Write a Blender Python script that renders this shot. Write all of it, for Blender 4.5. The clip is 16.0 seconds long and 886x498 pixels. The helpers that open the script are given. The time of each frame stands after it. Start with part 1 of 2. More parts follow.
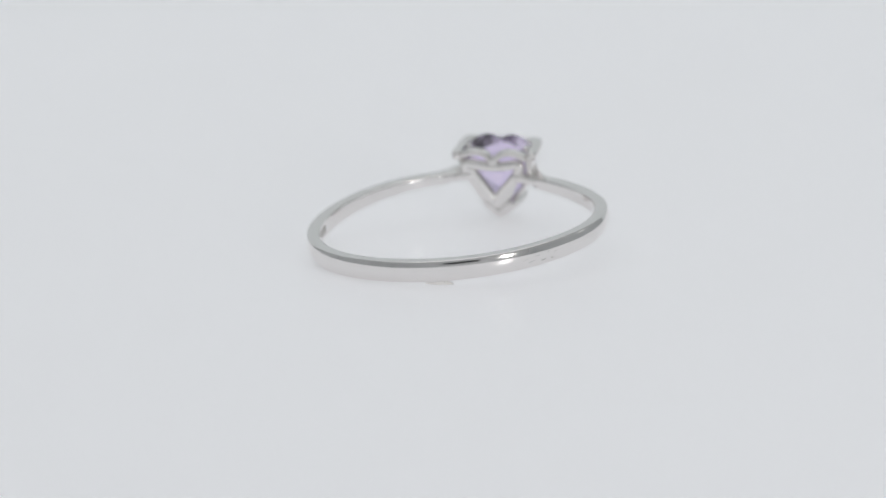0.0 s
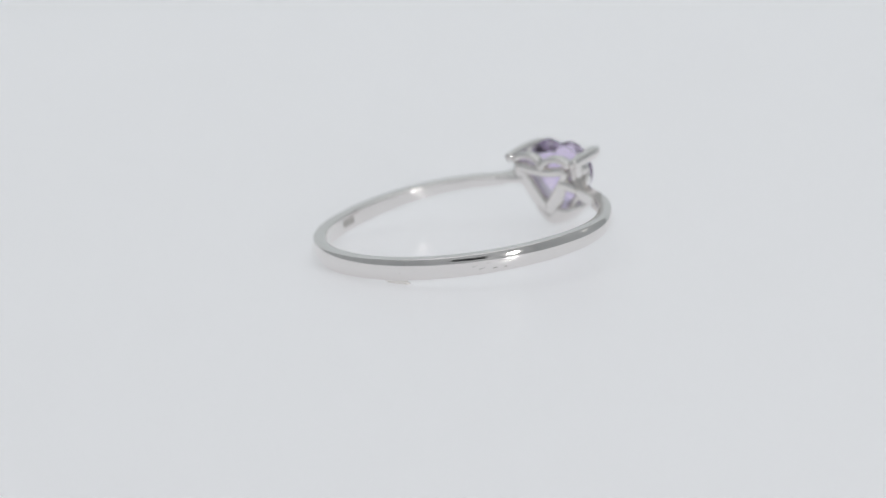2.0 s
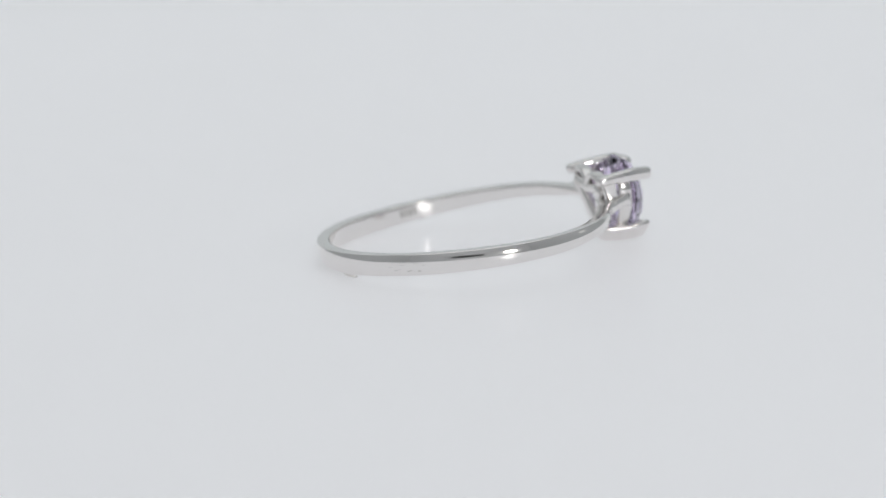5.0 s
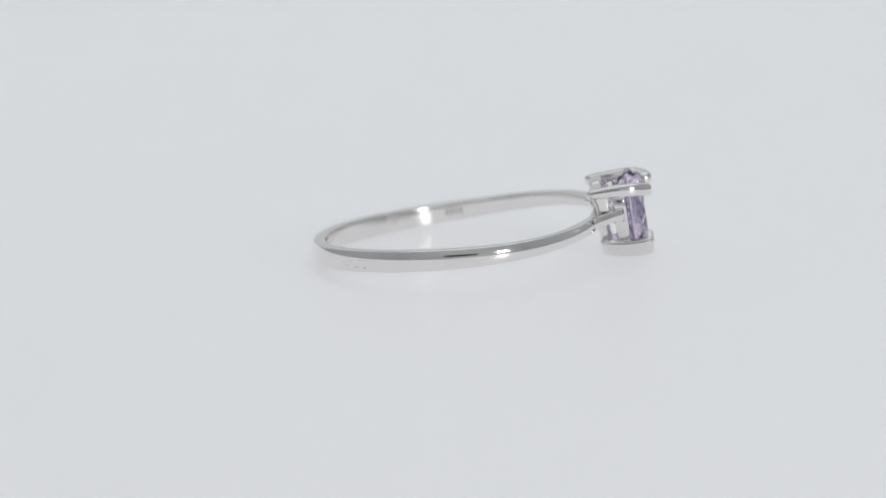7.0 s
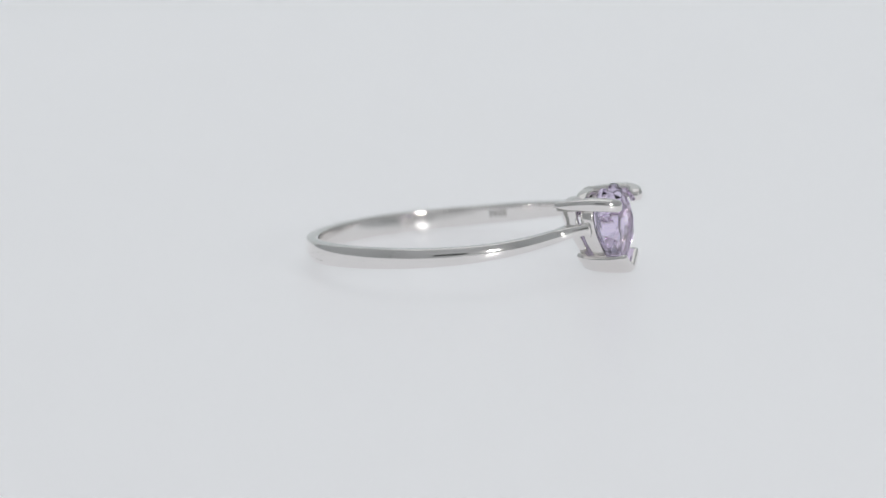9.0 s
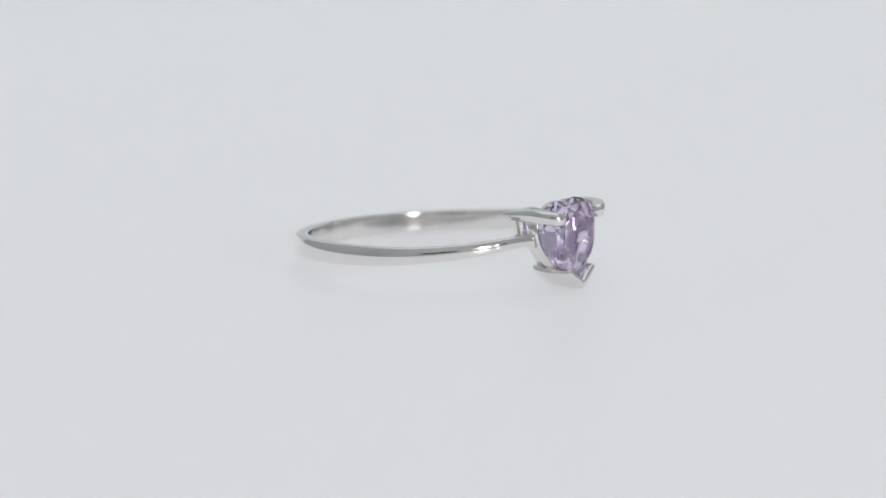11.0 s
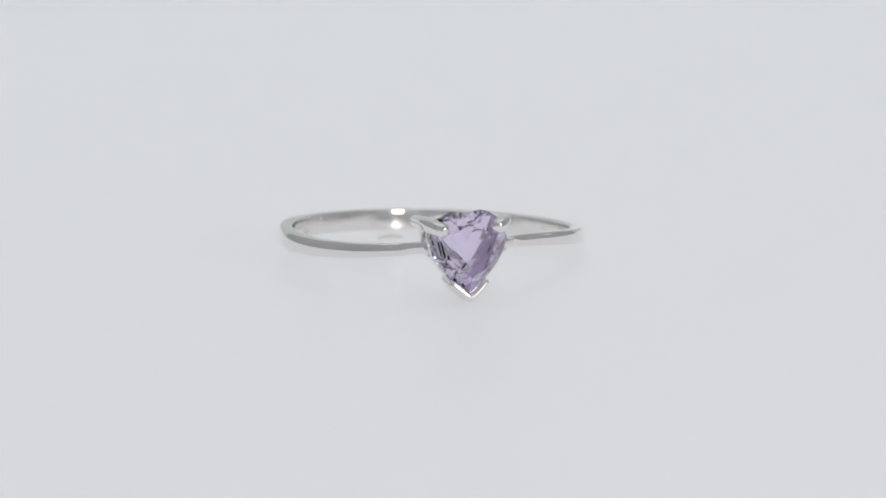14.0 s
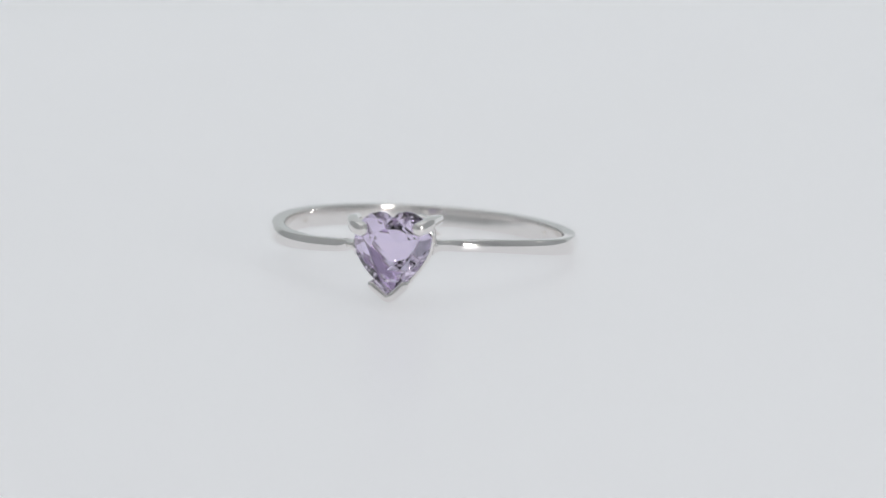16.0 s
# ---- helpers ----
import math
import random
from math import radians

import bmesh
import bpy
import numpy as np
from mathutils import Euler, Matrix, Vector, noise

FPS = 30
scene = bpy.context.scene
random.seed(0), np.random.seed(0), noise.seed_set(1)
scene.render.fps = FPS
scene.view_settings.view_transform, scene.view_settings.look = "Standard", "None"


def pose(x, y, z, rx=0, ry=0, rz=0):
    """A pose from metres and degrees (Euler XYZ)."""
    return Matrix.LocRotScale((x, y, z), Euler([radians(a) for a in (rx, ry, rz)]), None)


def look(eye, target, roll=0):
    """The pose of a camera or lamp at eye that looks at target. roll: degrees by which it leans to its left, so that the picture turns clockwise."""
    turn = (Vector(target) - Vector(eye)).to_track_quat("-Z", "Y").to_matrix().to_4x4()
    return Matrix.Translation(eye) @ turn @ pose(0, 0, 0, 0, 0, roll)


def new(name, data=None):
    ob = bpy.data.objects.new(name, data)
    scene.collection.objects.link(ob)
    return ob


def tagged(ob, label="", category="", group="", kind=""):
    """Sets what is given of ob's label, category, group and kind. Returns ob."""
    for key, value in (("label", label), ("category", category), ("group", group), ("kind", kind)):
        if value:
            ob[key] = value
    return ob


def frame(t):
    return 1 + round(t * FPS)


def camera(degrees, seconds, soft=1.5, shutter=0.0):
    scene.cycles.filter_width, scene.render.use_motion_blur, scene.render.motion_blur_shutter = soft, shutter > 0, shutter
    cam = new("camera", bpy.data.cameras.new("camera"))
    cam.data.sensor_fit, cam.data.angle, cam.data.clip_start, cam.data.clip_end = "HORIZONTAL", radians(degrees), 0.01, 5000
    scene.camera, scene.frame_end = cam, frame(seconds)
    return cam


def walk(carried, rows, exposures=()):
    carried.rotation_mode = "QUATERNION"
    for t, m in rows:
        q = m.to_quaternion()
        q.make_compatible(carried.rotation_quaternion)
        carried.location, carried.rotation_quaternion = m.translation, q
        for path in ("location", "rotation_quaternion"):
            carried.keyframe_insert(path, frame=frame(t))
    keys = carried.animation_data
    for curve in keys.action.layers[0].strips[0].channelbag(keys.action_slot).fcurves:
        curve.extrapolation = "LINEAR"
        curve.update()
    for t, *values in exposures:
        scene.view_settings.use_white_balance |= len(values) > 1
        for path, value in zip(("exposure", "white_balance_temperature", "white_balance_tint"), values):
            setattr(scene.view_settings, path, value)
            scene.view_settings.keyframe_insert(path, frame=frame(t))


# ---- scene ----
# All sizes of the jewellery are written in millimetres and turned into metres by MM.
MM = 0.001
SECONDS = 16.0
TABLE_Z = -0.46 * MM      # the top of the turntable

# ---------------------------------------------------------------- camera
cam = camera(12.20, SECONDS, soft=1.5)
EYE = Vector((0.0, -0.27396, 0.06385))
AIM = Vector((0.00020, 0.00004, 0.00018))
walk(cam, [(0.0, look(EYE, AIM, -1.28)), (SECONDS, look(EYE, AIM, -1.28))])
cam.data.dof.use_dof = True
cam.data.dof.focus_distance = 0.2725
cam.data.dof.aperture_fstop = 33.0

# ---------------------------------------------------------------- light
scene.view_settings.exposure = 0.0
world = bpy.data.worlds.new("room_dark")
scene.world = world
world.use_nodes = True
world.node_tree.nodes["Background"].inputs[0].default_value = (0.8, 0.9, 1.0, 1)
world.node_tree.nodes["Background"].inputs[1].default_value = 0.02


def area_lamp(name, at, to, size, watts, colour):
    data = bpy.data.lights.new(name, "AREA")
    data.shape = "RECTANGLE"
    data.size, data.size_y = size
    data.energy, data.color = watts, colour
    lamp = new(name, data)
    lamp.matrix_world = look(at, to)
    return lamp


area_lamp("ceiling_light_panel", (0.0, 0.0, 0.448), (0.0, 0.0001, 0.0), (0.50, 0.46), 0.335, (1.0, 1.0, 1.0))
# unseen fill at the back wall, added to brighten the band's top and the table
area_lamp("back_light_panel", (0.0, 0.284, 0.20), (0.0, 0.0, 0.20), (0.54, 0.44), 0.148, (0.94, 1.0, 1.0))
area_lamp("led_spot", (0.132, -0.214, 0.062), (0.0, 0.0, 0.0), (0.032, 0.032), 0.066, (1.0, 0.98, 0.95))
area_lamp("led_spot", (0.275, 0.06, 0.085), (0.0, 0.0, 0.0), (0.034, 0.034), 0.0017, (1.0, 0.98, 0.95))


# ---------------------------------------------------------------- materials
def material(name):
    m = bpy.data.materials.new(name)
    m.use_nodes = True
    t = m.node_tree
    return m, t, t.nodes["Principled BSDF"]


def noise_into(t, scale, detail, low, high, target, coords="Object"):
    co = t.nodes.new("ShaderNodeTexCoord")
    n = t.nodes.new("ShaderNodeTexNoise")
    n.inputs["Scale"].default_value = scale
    n.inputs["Detail"].default_value = detail
    r = t.nodes.new("ShaderNodeMapRange")
    r.inputs["To Min"].default_value, r.inputs["To Max"].default_value = low, high
    t.links.new(co.outputs[coords], n.inputs["Vector"])
    t.links.new(n.outputs["Fac"], r.inputs["Value"])
    t.links.new(r.outputs["Result"], target)
    return n


def bump_into(t, b, scale, strength, distance):
    co = t.nodes.new("ShaderNodeTexCoord")
    n = t.nodes.new("ShaderNodeTexNoise")
    n.inputs["Scale"].default_value, n.inputs["Detail"].default_value = scale, 4
    u = t.nodes.new("ShaderNodeBump")
    u.inputs["Strength"].default_value, u.inputs["Distance"].default_value = strength, distance
    t.links.new(co.outputs["Object"], n.inputs["Vector"])
    t.links.new(n.outputs["Fac"], u.inputs["Height"])
    t.links.new(u.outputs["Normal"], b.inputs["Normal"])


def silver_material():
    m, t, b = material("polished_silver")
    b.inputs["Base Color"].default_value = (0.872, 0.850, 0.834, 1)
    b.inputs["Metallic"].default_value = 1.0
    noise_into(t, 900, 5, 0.06, 0.15, b.inputs["Roughness"])
    bump_into(t, b, 420, 0.12, 0.00008)
    return m


def stone_material():
    m, t, b = material("pale_amethyst")
    b.inputs["Base Color"].default_value = (0.830, 0.742, 0.948, 1)
    b.inputs["Transmission Weight"].default_value = 1.0
    b.inputs["IOR"].default_value = 1.46
    b.inputs["Roughness"].default_value = 0.0
    return m


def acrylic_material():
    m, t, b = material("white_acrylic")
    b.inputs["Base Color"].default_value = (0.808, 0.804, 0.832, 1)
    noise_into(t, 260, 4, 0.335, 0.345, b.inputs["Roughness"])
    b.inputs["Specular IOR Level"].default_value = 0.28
    # added glow, with no lamp under the plate, to thin the ring's shadow
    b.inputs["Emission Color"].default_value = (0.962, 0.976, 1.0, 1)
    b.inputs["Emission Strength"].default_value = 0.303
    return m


def plain_material(name, colour, rough=0.8, spread=0.04):
    m, t, b = material(name)
    mix = t.nodes.new("ShaderNodeMix")
    mix.data_type = "RGBA"
    mix.inputs["A"].default_value = (*[c * (1 - spread) for c in colour], 1)
    mix.inputs["B"].default_value = (*[min(1, c * (1 + spread)) for c in colour], 1)
    noise_into(t, 35, 6, 0, 1, mix.inputs["Factor"])
    t.links.new(mix.outputs["Result"], b.inputs["Base Color"])
    b.inputs["Roughness"].default_value = rough
    return m


def putty_material():
    m, t, b = material("clear_putty")
    b.inputs["Base Color"].default_value = (0.95, 0.92, 0.88, 1)
    b.inputs["Transmission Weight"].default_value = 0.7
    b.inputs["IOR"].default_value = 1.15
    b.inputs["Roughness"].default_value = 0.35
    return m


SILVER = silver_material()
STONE = stone_material()
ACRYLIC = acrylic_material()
CLOTH = plain_material("white_fabric_wall", (0.80, 0.82, 0.83), 0.9)
SIDE = plain_material("grey_side_fabric", (0.76, 0.77, 0.78), 0.9)
FRONT = plain_material("grey_front_fabric", (0.82, 0.82, 0.83), 0.9)
ROOM = plain_material("dim_room_wall", (0.34, 0.34, 0.35), 0.9)
PUTTY = putty_material()
STAMP = plain_material("dull_stamp", (0.63, 0.61, 0.59), 0.45)
SCRATCH = plain_material("worn_scratch", (0.70, 0.69, 0.68), 0.35)
SCRATCH.node_tree.nodes["Principled BSDF"].inputs["Metallic"].default_value = 1.0


# ---------------------------------------------------------------- mesh tools
def part(name, bm, mat, parent=None, label="", smooth=True):
    bmesh.ops.recalc_face_normals(bm, faces=bm.faces)
    me = bpy.data.meshes.new(name)
    bm.to_mesh(me)
    bm.free()
    me.materials.append(mat)
    for f in me.polygons:
        f.use_smooth = smooth
    ob = new(name, me)
    ob.parent = parent
    if label:
        tagged(ob, label)
    return ob


def loft(rings, closed=False, caps=True):
    """A skin over rings of points, in millimetres."""
    bm = bmesh.new()
    rows = [[bm.verts.new(Vector(p) * MM) for p in ring] for ring in rings]
    n = len(rows[0])
    pairs = list(zip(rows, rows[1:])) + ([(rows[-1], rows[0])] if closed else [])
    for a, b in pairs:
        for i in range(n):
            bm.faces.new((a[i], a[(i + 1) % n], b[(i + 1) % n], b[i]))
    if caps and not closed:
        bm.faces.new(rows[0][::-1])
        bm.faces.new(rows[-1])
    return bm


def box(bm, lo, hi):
    v = [bm.verts.new((x, y, z)) for z in (lo[2], hi[2]) for x, y in ((lo[0], lo[1]), (hi[0], lo[1]), (hi[0], hi[1]), (lo[0], hi[1]))]
    for f in ((0, 3, 2, 1), (4, 5, 6, 7), (0, 1, 5, 4), (1, 2, 6, 5), (2, 3, 7, 6), (3, 0, 4, 7)):
        bm.faces.new([v[i] for i in f])
    return bm


def bezier(a, b, c, d, n):
    a, b, c, d = map(Vector, (a, b, c, d))
    return [(1 - t) ** 3 * a + 3 * t * (1 - t) ** 2 * b + 3 * t * t * (1 - t) * c + t ** 3 * d for t in [k / n for k in range(n + 1)]]


def sweep(path, size, up=(0, 0, 1), closed=False, power=2.6, n=20, dome=True):
    """A bar along the path with a rounded section; size(t) gives its half sizes across and up. Its ends are domed."""
    path = [Vector(p) for p in path]
    m = len(path)
    rings = []

    def ring(p, way, hu, hv):
        side = way.cross(Vector(up)).normalized()
        top = side.cross(way).normalized()
        out = []
        for k in range(n):
            a = 2 * math.pi * k / n
            c, s = math.cos(a), math.sin(a)
            out.append(p + side * hu * math.copysign(abs(c) ** (2 / power), c) + top * hv * math.copysign(abs(s) ** (2 / power), s))
        return out

    ways = []
    for i in range(m):
        a, b = (path[i - 1], path[(i + 1) % m]) if closed else (path[max(i - 1, 0)], path[min(i + 1, m - 1)])
        ways.append((b - a).normalized())
    if dome and not closed:
        hu, hv = size(0)
        for k in (0.05, 0.4, 0.75):
            f = math.sin(k * math.pi / 2)
            rings.append(ring(path[0] - ways[0] * min(hu, hv) * math.cos(k * math.pi / 2), ways[0], hu * f, hv * f))
    for i in range(m):
        rings.append(ring(path[i], ways[i], *size(i / (m - 1))))
    if dome and not closed:
        hu, hv = size(1)
        for k in (0.75, 0.4, 0.05):
            f = math.sin(k * math.pi / 2)
            rings.append(ring(path[-1] + ways[-1] * min(hu, hv) * math.cos(k * math.pi / 2), ways[-1], hu * f, hv * f))
    return loft(rings, closed)


# ---------------------------------------------------------------- the light tent
def light_tent():
    def wall(name, lo, hi, mat, label):
        ob = part(name, box(bmesh.new(), lo, hi), mat, smooth=False)
        return tagged(ob, label, "wall", kind="structure")

    wall("floor", (-0.30, -0.26, -0.050), (0.30, 0.30, -0.038), CLOTH, "white fabric floor of the light tent")
    wall("wall_north", (-0.30, 0.288, -0.038), (0.30, 0.30, 0.45), CLOTH, "white fabric back wall of the light tent")
    wall("wall_west", (-0.30, -0.248, -0.038), (-0.288, 0.288, 0.45), SIDE, "grey fabric side wall of the light tent")
    wall("wall_east", (0.288, -0.248, -0.038), (0.30, 0.288, 0.45), SIDE, "grey fabric side wall of the light tent")
    wall("ceiling", (-0.30, -0.26, 0.45), (0.30, 0.30, 0.462), CLOTH, "white fabric ceiling over the light panel")
    # the front wall, with the opening through which the camera looks
    bm = bmesh.new()
    for lo, hi in (((-0.288, -0.26, -0.038), (-0.066, -0.248, 0.45)), ((0.050, -0.26, -0.038), (0.288, -0.248, 0.45)),
                   ((-0.066, -0.26, -0.038), (0.050, -0.248, 0.043)), ((-0.066, -0.26, 0.083), (0.050, -0.248, 0.45))):
        box(bm, lo, hi)
    tagged(part("wall_south", bm, FRONT, smooth=False), "pale grey fabric front wall with an opening", "wall", kind="structure")
    # the dim room in front of the tent
    bm = bmesh.new()
    for lo, hi in (((-0.31, -0.60, -0.05), (-0.30, -0.26, 0.462)), ((0.30, -0.60, -0.05), (0.31, -0.26, 0.462)),
                   ((-0.31, -0.61, -0.05), (0.31, -0.60, 0.462))):
        box(bm, lo, hi)
    wall("floor_room", (-0.30, -0.60, -0.05), (0.30, -0.26, -0.04), ROOM, "dim grey floor in front of the tent")
    wall("ceiling_room", (-0.30, -0.60, 0.452), (0.30, -0.26, 0.462), ROOM, "dim grey ceiling in front of the tent")
    tagged(part("wall_room", bm, ROOM, smooth=False), "dim grey room walls in front of the tent", "wall", kind="structure")


# ---------------------------------------------------------------- the turntable
def turntable():
    top = tagged(new("turntable"), "round white acrylic turntable, slowly turning", "turntable")
    profile = [(0.0, 0.0), (40, 0.0), (90, 0.0), (148.6, 0.0), (149.6, -0.4), (150, -1.4), (150, -9), (149, -10), (0.0, -10)]
    bm = bmesh.new()
    n = 128
    rows = []
    for r, z in profile:
        rows.append([bm.verts.new((r * MM * math.cos(2 * math.pi * k / n), r * MM * math.sin(2 * math.pi * k / n), z * MM)) for k in range(n)] if r else [bm.verts.new((0, 0, z * MM))])
    for a, b in zip(rows, rows[1:]):
        for k in range(n):
            j = (k + 1) % n
            if len(a) == 1:
                bm.faces.new((a[0], b[k], b[j]))
            elif len(b) == 1:
                bm.faces.new((a[k], b[0], a[j]))
            else:
                bm.faces.new((a[k], b[k], b[j], a[j]))
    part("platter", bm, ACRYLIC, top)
    bm = bmesh.new()
    bmesh.ops.create_cone(bm, cap_ends=True, segments=64, radius1=0.07, radius2=0.065, depth=0.028)
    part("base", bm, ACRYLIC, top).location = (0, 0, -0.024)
    return top


# ---------------------------------------------------------------- the ring
BAND_X, BAND_Y = 10.04, 10.40      # outer radii, towards the stone and across
BAND_T = 1.0                        # thickness
HEAD_TURN = -6.6                    # the stone sits a little off the band's long axis
HEAD = pose(0, 0, 0, 0, 0, HEAD_TURN) @ pose(0, 0, 0, 3.0) @ Matrix.Translation(Vector((0.35, -0.08, 0.54)) * MM)


def band_section(half, thick):
    """Flat inside, top and bottom, domed outside, with its outer edges rounded over."""
    dome, r, bow = 0.25 * half, 0.15, 0.012
    lean, v0 = 0.4, half
    for _ in range(4):
        v0 = half - r * (1 - math.sin(lean))
        lean = math.atan(2 * dome * v0 / half ** 2)
    u0 = thick / 2 - dome * (v0 / half) ** 2
    pts = []
    for k in range(17):
        v = -v0 + 2 * v0 * k / 16
        pts.append((thick / 2 - dome * (v / half) ** 2, v))
    turn = [lean + (math.pi / 2 - lean) * k / 6 for k in range(1, 7)]
    corner = [(u0 + r * (math.cos(a) - math.cos(lean)), half - r + r * math.sin(a)) for a in turn]
    pts += corner
    for a in (90, 75, 60, 45, 30, 15, 0):
        pts.append((-thick / 2 + 0.30 - 0.30 * math.cos(radians(a)), half - 0.14 + 0.14 * math.sin(radians(a))))
    for k in range(1, 8):
        v = half - 0.14 - (2 * half - 0.26) * k / 8
        pts.append((-thick / 2 - bow * (1 - min(1.0, (v / (half - 0.12)) ** 2)), v))
    for a in (0, 30, 60, 90):
        pts.append((-thick / 2 + 0.12 - 0.12 * math.cos(radians(a)), -half + 0.12 - 0.12 * math.sin(radians(a))))
    return pts + [(u, -v) for u, v in corner[::-1]]


def band_at(a):
    """Centre, half height and thickness of the band where it runs as a hoop."""
    away = abs(math.pi - a) / math.pi          # 0 at the back, 1 at the stone
    k = away * away * (3 - 2 * away)
    half = 0.74 - 0.36 * k ** 2.3
    top = 0.70 - 0.50 * k + 0.155 * math.sin(2 * a) + 0.129 * math.cos(2 * a) + 0.062 * math.sin(3 * a) + 0.055 * math.cos(3 * a)
    return Vector(((BAND_X - BAND_T / 2) * math.cos(a), (BAND_Y - BAND_T / 2) * math.sin(a), top - half)), half, BAND_T


def shank(parent):
    """The hoop, whose two ends leave the circle and run on to the sides of the stone's seat."""
    gap = 24.0
    first, last = radians(HEAD_TURN + gap), radians(HEAD_TURN + 360 - gap)
    n, m = 220, 18
    line = [band_at(first + (last - first) * i / n) for i in range(n + 1)]
    ends = []
    for side, (p, half, thick), before in ((1, line[0], line[1][0]), (-1, line[-1], line[-2][0])):
        goal = (HEAD @ (Vector((10.62, side * 2.34, -0.50)) * MM)) / MM
        into = (HEAD.to_3x3() @ Vector((0.80, side * -0.56, 0.0))).normalized()
        path = bezier(p, p + (p - before).normalized() * 1.05, goal - into * 0.95, goal, m)
        run = []
        for k in range(1, m + 1):
            t = k / m
            flare = max(0.0, (t - 0.72) / 0.28) ** 2
            run.append((path[k], half + (0.36 - half) * t + 0.16 * flare, thick + (0.70 - thick) * t * t + 0.24 * flare))
        ends.append(run)
    line = ends[0][::-1] + line + ends[1]
    rings = []
    for i, (p, half, thick) in enumerate(line):
        way = line[min(i + 1, len(line) - 1)][0] - line[max(i - 1, 0)][0]
        out = Vector((way.y, -way.x, 0)).normalized()
        rings.append([p + out * u + Vector((0, 0, v)) for u, v in band_section(half, thick)])
    return part("shank", loft(rings), SILVER, parent, "polished silver band, narrowing towards the stone")


def heart(n):
    """The outline of the stone, n points a half, as y and z from the cleft round by the tip."""
    half = []
    for seg in (((0, 1.40, 0), (.20, 1.68, 0), (.48, 1.86, 0), (.82, 1.84, 0)), ((.82, 1.84, 0), (1.75, 1.80, 0), (2.60, .95, 0), (2.54, -.15, 0)),
                ((2.54, -.15, 0), (2.46, -1.45, 0), (1.15, -2.60, 0), (0, -3.70, 0))):
        half += bezier(*seg, 40)[:-1]
    half.append(Vector((0, -3.70, 0)))
    run = [0.0]
    for a, b in zip(half, half[1:]):
        run.append(run[-1] + (b - a).length)
    side = []
    for k in range(n + 1):
        s = run[-1] * k / n
        i = min(max(j for j, r in enumerate(run) if r <= s + 1e-9), len(half) - 2)
        f = (s - run[i]) / (run[i + 1] - run[i])
        p = half[i].lerp(half[i + 1], f)
        side.append((p.x, p.y))
    return side + [(-y, z) for y, z in side[-2:0:-1]]


MID = (0.0, -0.85)


def shrink(p, f):
    return (MID[0] + (p[0] - MID[0]) * f, MID[1] + (p[1] - MID[1]) * f)


def heart_stone(parent):
    """Cut in facets: table, star and kite facets, a smooth girdle, two rows of pavilion facets to a short keel."""
    fine = 4
    rim = [(y + 0.05 * min(z, 0), z) for y, z in heart(4 * fine)]             # the girdle, with a facet corner at every fourth point
    out = rim[::fine]
    mids = rim[fine // 2::fine]
    n = len(out)
    bm = bmesh.new()

    def row(pts, x):
        return [bm.verts.new(Vector((x, y, z)) * MM) for y, z in pts]

    def oval(wide, high, shift):
        return [(wide * math.sin(2 * math.pi * (k + shift) / n), -0.72 + high * math.cos(2 * math.pi * (k + shift) / n)) for k in range(n)]

    girdle_top = row(rim, 11.42)
    girdle_low = row(rim, 11.22)
    crown = row([(0.42 * a[0] + 0.58 * b[0], 0.42 * a[1] + 0.58 * b[1]) for a, b in zip(oval(1.44, 1.72, 0.5), mids)], 11.94)
    table = row(oval(1.42, 1.70, 0), 12.26)
    pav = [bm.verts.new(Vector((10.52 + random.uniform(-0.07, 0.07), *shrink(p, 0.56 + random.uniform(-0.03, 0.03)))) * MM) for p in mids]
    keel = row([(0.12, -0.25), (-0.08, -1.55)], 9.98)
    g = len(rim)
    for k in range(g):
        j = (k + 1) % g
        bm.faces.new((girdle_low[k], girdle_low[j], girdle_top[j], girdle_top[k]))
        bm.faces.new((girdle_top[k], girdle_top[j], crown[k // fine]))
        bm.faces.new((girdle_low[j], girdle_low[k], pav[k // fine]))
    for k in range(n):
        j = (k + 1) % n
        c = (j * fine) % g
        bm.faces.new((crown[k], girdle_top[c], crown[j]))
        bm.faces.new((crown[k], crown[j], table[j]))
        bm.faces.new((table[k], crown[k], table[j]))
        bm.faces.new((girdle_low[c], pav[k], pav[j]))
    bm.faces.new(table)
    # the broad facets down to the keel; the side ones touch both of its ends
    ends = [0 if p[1] > -0.6 else 1 for p in (shrink(m, 0.56) for m in mids)]
    for k in range(n):
        j = (k + 1) % n
        bm.faces.new((pav[j], pav[k], keel[ends[k]]))
        if ends[k] != ends[j]:
            bm.faces.new((pav[j], keel[ends[k]], keel[ends[j]]))
    return part("heart_stone", bm, STONE, parent, "pale violet heart-cut transparent gemstone with facets", smooth=False)


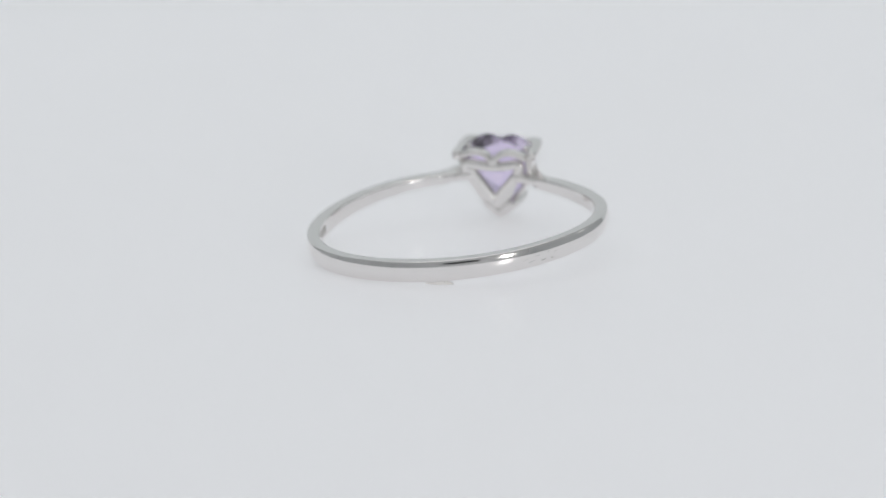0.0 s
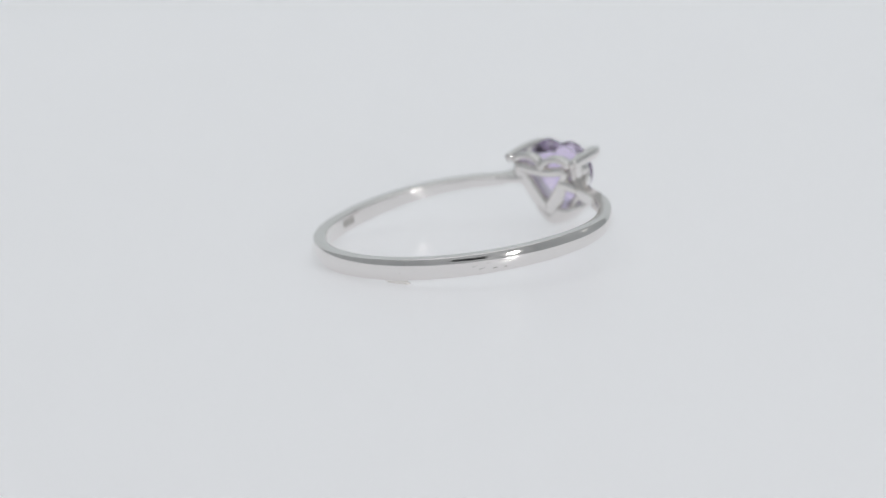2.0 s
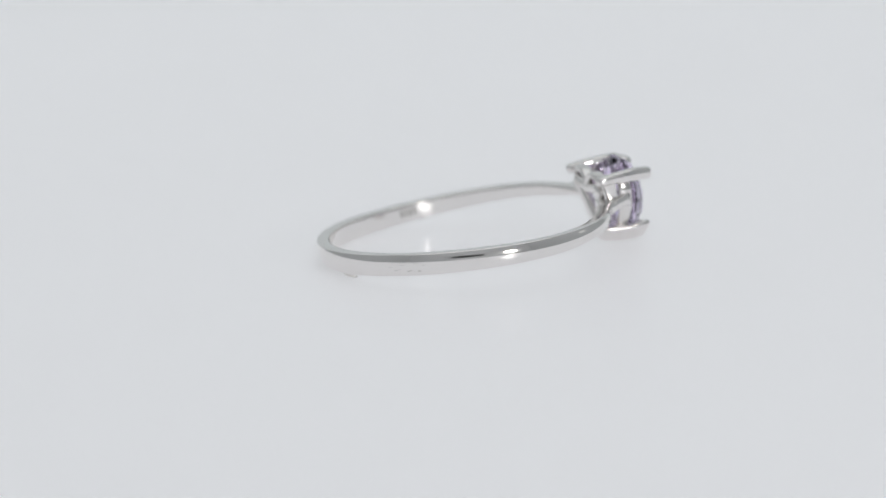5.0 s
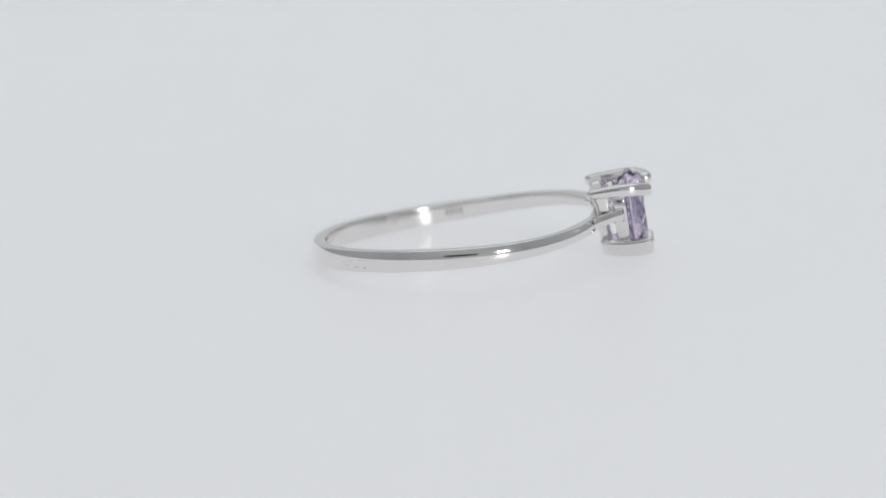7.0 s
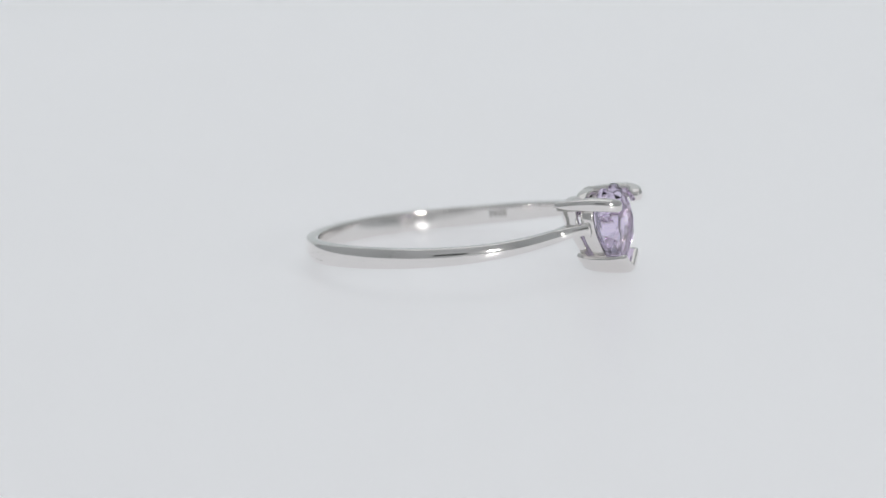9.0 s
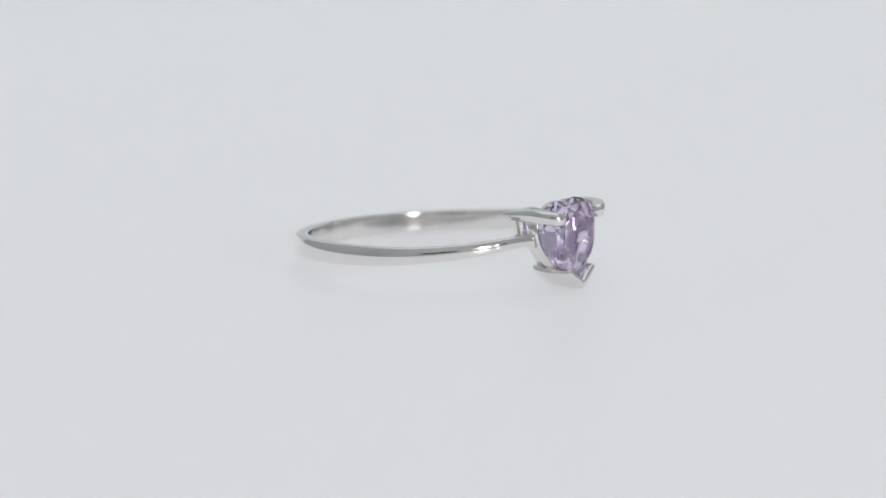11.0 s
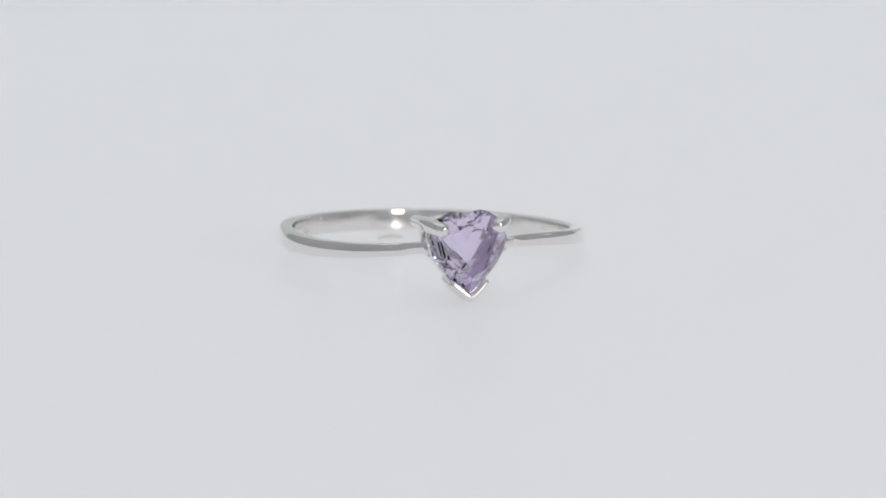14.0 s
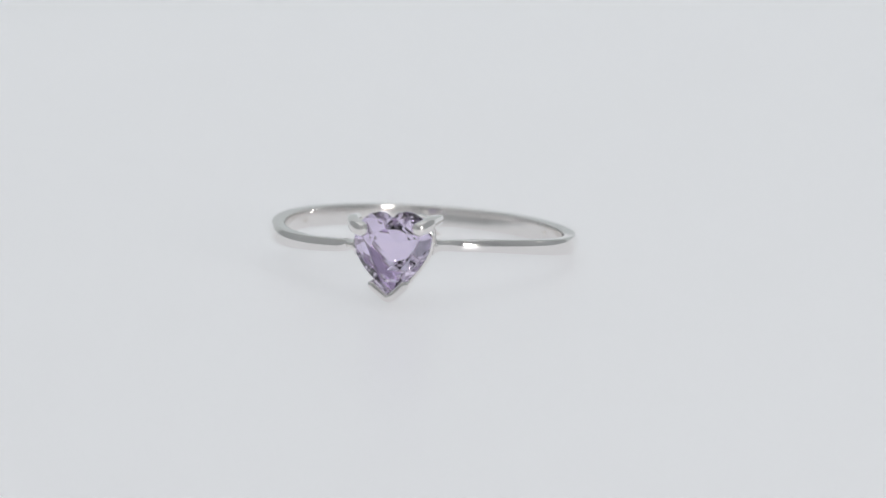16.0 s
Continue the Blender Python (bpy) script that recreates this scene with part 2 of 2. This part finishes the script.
def setting(parent):
    # back frame: one broad rounded triangle of cast silver, open in the middle; its tip is the stoutest
    corners = [((9.05, -2.15, 0.44), 0.6), ((9.00, 2.15, 0.44), 0.6), ((9.50, 0.0, -3.00), 0.9)]
    loop = []
    for i, (c, d) in enumerate(corners):
        c, before, after = Vector(c), Vector(corners[i - 1][0]), Vector(corners[(i + 1) % 3][0])
        a, b = c + (before - c).normalized() * d, c + (after - c).normalized() * d
        loop += bezier(a, a.lerp(c, 0.6), b.lerp(c, 0.6), b, 9)
        nxt, e = corners[(i + 1) % 3]
        end = Vector(nxt) + (c - Vector(nxt)).normalized() * e
        loop += [b.lerp(end, k / 6) for k in range(1, 6)]
    for p in loop:
        if p.z > 0 and abs(p.y) < 1.6:
            p.z -= 0.22 * (1 - (p.y / 1.6) ** 2)          # the bar sags between the claws
    basket = part("basket", sweep(loop, lambda t: (0.34 + 0.24 * min(1, max(0, 6 * t - 2.2)) * min(1, max(0, 9 - 9 * t)) + 0.16 * max(0, 1 - 8 * abs(t - 0.78)), 0.40), up=(1, 0, 0), closed=True, power=2.5), SILVER, parent)
    for s in (-1, 1):
        # arcs over the bar, behind the lobes
        arc = bezier((9.05, s * 0.05, 0.50), (9.15, s * 0.36, 1.34), (9.25, s * 1.50, 1.42), (9.1, s * 2.30, 0.90), 14)
        part("lobe_arc", sweep(arc, lambda t: (0.25, 0.42), up=(1, 0, 0), n=16), SILVER, basket)
    # seat: a rail that follows the stone under its girdle
    for s in (-1, 1):
        path = [(10.62, s * y, z) for y, z in (shrink(p, 0.97) for p in heart(24)[7:25])]
        part("seat_rail", sweep(path, lambda t: (0.19, 0.46), up=(1, 0, 0), n=14, power=3.0), SILVER, basket)
    for s in (-1, 1):
        # where the hoop meets the back frame, and the post under the claw
        join = bezier((9.02, s * 1.75, -0.50), (9.00, s * 2.35, -0.55), (8.85, s * 2.85, -0.58), (8.50, s * 3.60, -0.60), 10)
        part("shoulder", sweep(join, lambda t: (0.40, 0.36), power=2.8), SILVER, basket)
        side = 2.62 if s < 0 else 2.36
        post = bezier((9.40, s * side, 0.95), (9.48, s * (side - 0.10), 0.5), (9.52, s * (side - 0.10), 0.0), (9.60, s * (side - 0.06), -0.62), 8)
        part("claw_post", sweep(post, lambda t: (0.24, 0.62 - 0.16 * math.sin(math.pi * t)), up=(1, 0, 0), power=3.4), SILVER, basket)
    # two claws over the lobes
    for s in (-1, 1):
        root, drop, back = (2.84, 0.0, 8.85) if s < 0 else (2.54, 0.10, 8.72)
        path = bezier((back, s * root, 1.16 - drop), (10.1, s * (root - 0.02), 1.22 - drop), (11.3, s * (root - 0.10), 1.16 - drop), (11.85, s * 2.42, 1.02), 16)
        path += bezier((11.85, s * 2.42, 1.02), (12.20, s * 2.26, 0.95), (12.40, s * 2.08, 0.88), (12.46, s * 1.84, 0.78), 7)[1:]
        part("claw", sweep(path, lambda t: (0.36 + 0.11 * t, 0.33 + 0.13 * min(1, 2.2 * t)), power=2.7), SILVER, parent)
    # the V-shaped claw that holds the point of the heart
    def v_section(x, half, wing, lift):
        mid, side = [], []
        for k in range(-8, 9):
            w = k / 8 * wing
            slope = w / math.sqrt(w * w + 0.028)
            mid.append((1.02 * w, -3.78 + lift + 0.98 * (math.sqrt(w * w + 0.028) - 0.155)))
            d = math.hypot(1.02, 0.98 * slope)
            side.append((0.98 * slope / d, -1.02 / d))
        out = [(m[0] + n[0] * half, m[1] + n[1] * half) for m, n in zip(mid, side)]
        inn = [(m[0] - n[0] * half, m[1] - n[1] * half) for m, n in zip(mid, side)]
        ends = []
        for m, n, way in ((mid[-1], side[-1], 1), (mid[0], side[0], -1)):
            ends.append([(m[0] + half * (n[0] * math.cos(a) - n[1] * math.sin(a)), m[1] + half * (n[1] * math.cos(a) + n[0] * math.sin(a))) for a in
                         ([radians(q) for q in (45, 90, 135)] if way > 0 else [radians(q) for q in (-135, -90, -45)])])
        return [(x, y - 0.24, z) for y, z in out + ends[0] + inn[::-1] + ends[1]]

    rings = [v_section(*row) for row in ((8.98, 0.08, 0.80, 0.60), (9.01, 0.20, 0.84, 0.52), (9.12, 0.27, 0.88, 0.43), (9.4, 0.30, 0.93, 0.30), (9.9, 0.31, 0.97, 0.17), (10.7, 0.32, 1.0, 0.05),
                                        (11.4, 0.33, 1.04, 0.0), (12.0, 0.32, 1.05, 0.02), (12.32, 0.28, 1.04, 0.05), (12.45, 0.23, 1.03, 0.07), (12.52, 0.15, 1.02, 0.09), (12.54, 0.06, 1.01, 0.10))]
    part("tip_claw", loft(rings), SILVER, parent, "V-shaped silver claw at the heart's point")


def marks(parent):
    # the hallmark stamp inside the band, worn beyond reading: a row of low bars in a shallow frame
    for k in range(4):
        a = radians(85.4 + 2.0 * k)
        bm = box(bmesh.new(), (-0.035 * MM, -0.10 * MM, -0.24 * MM), (0.02 * MM, 0.10 * MM, 0.24 * MM))
        ob = part("stamp_bar", bm, STAMP, parent, smooth=False)
        r = (BAND_Y - BAND_T - 0.02) * MM
        ob.matrix_basis = Matrix.Translation((r * math.cos(a), r * math.sin(a), -0.34 * MM)) @ Matrix.Rotation(a, 4, "Z")


def wear(parent):
    """A small pit and a few fine scratches on the outside of the band."""
    for turn, z, length, lean in ((186.0, -0.10, 0.06, 0), (214.5, 0.02, 0.30, 10), (217.0, -0.20, 0.34, 12), (219.5, 0.12, 0.22, -8), (222.0, -0.30, 0.26, 6), (224.5, 0.20, 0.30, 14), (226.0, -0.34, 0.18, -5), (228.0, 0.05, 0.24, 9)):
        a = radians(turn)
        bm = box(bmesh.new(), (-0.03 * MM, -0.6 * length * MM, -0.009 * MM), (0.006 * MM, 0.6 * length * MM, 0.009 * MM))
        ob = part("pit" if length < 0.1 else "scratch", bm, SCRATCH, parent, smooth=False)
        ob.matrix_basis = Matrix.Translation((BAND_X * math.cos(a) * MM, BAND_Y * math.sin(a) * MM, z * MM)) @ Matrix.Rotation(a, 4, "Z") @ Matrix.Rotation(radians(lean), 4, "X")


def finger_ring():
    top = tagged(new("ring"), "polished silver ring with a pale violet heart stone", "ring")
    band = shank(top)
    stone = heart_stone(top)
    before = set(top.children)
    setting(top)
    for ob in [stone, *(o for o in top.children if o not in before)]:
        ob.matrix_basis = HEAD
    marks(band)
    wear(band)
    return top


def putty_dab():
    """A flat clear dab that holds the band to the table."""
    bm = bmesh.new()
    bmesh.ops.create_icosphere(bm, subdivisions=3, radius=1.0)
    for v in bm.verts:
        f = 1 + 0.28 * noise.noise(v.co * 2.3)
        v.co = Vector((v.co.x * 0.34 * f * MM, v.co.y * 0.95 * f * MM, max(v.co.z * f, -0.2) * 0.24 * MM))
    ob = part("putty_dab", bm, PUTTY)
    return tagged(ob, "small clear putty dab under the silver band", "putty")


light_tent()
TABLE = turntable()
RING = finger_ring()
DAB = putty_dab()

# ---------------------------------------------------------------- what turns
REST = Matrix.Translation(Vector((0.632, -1.496, 1.80)) * MM) @ pose(0, 0, 0, -3.44, -6.914, -29.09)   # how the ring lies on the table


def turn_at(t):
    """The turntable's angle in degrees."""
    u = (t - 8.0) / 8.0
    return 22.42 - 86.65 * u + 0.58 * u * u + 0.04 * u ** 3


def motions():
    times = [0.5 * k for k in range(33)]
    walk(TABLE, [(t, pose(0, 0, TABLE_Z, 0, 0, turn_at(t))) for t in times])
    walk(RING, [(t, pose(0, 0, 0, 0, 0, turn_at(t)) @ REST) for t in times])
    walk(DAB, [(t, pose(0, 0, 0, 0, 0, turn_at(t)) @ pose(-6.9 * MM, 2.55 * MM, TABLE_Z, 0, 0, -32)) for t in times])


motions()
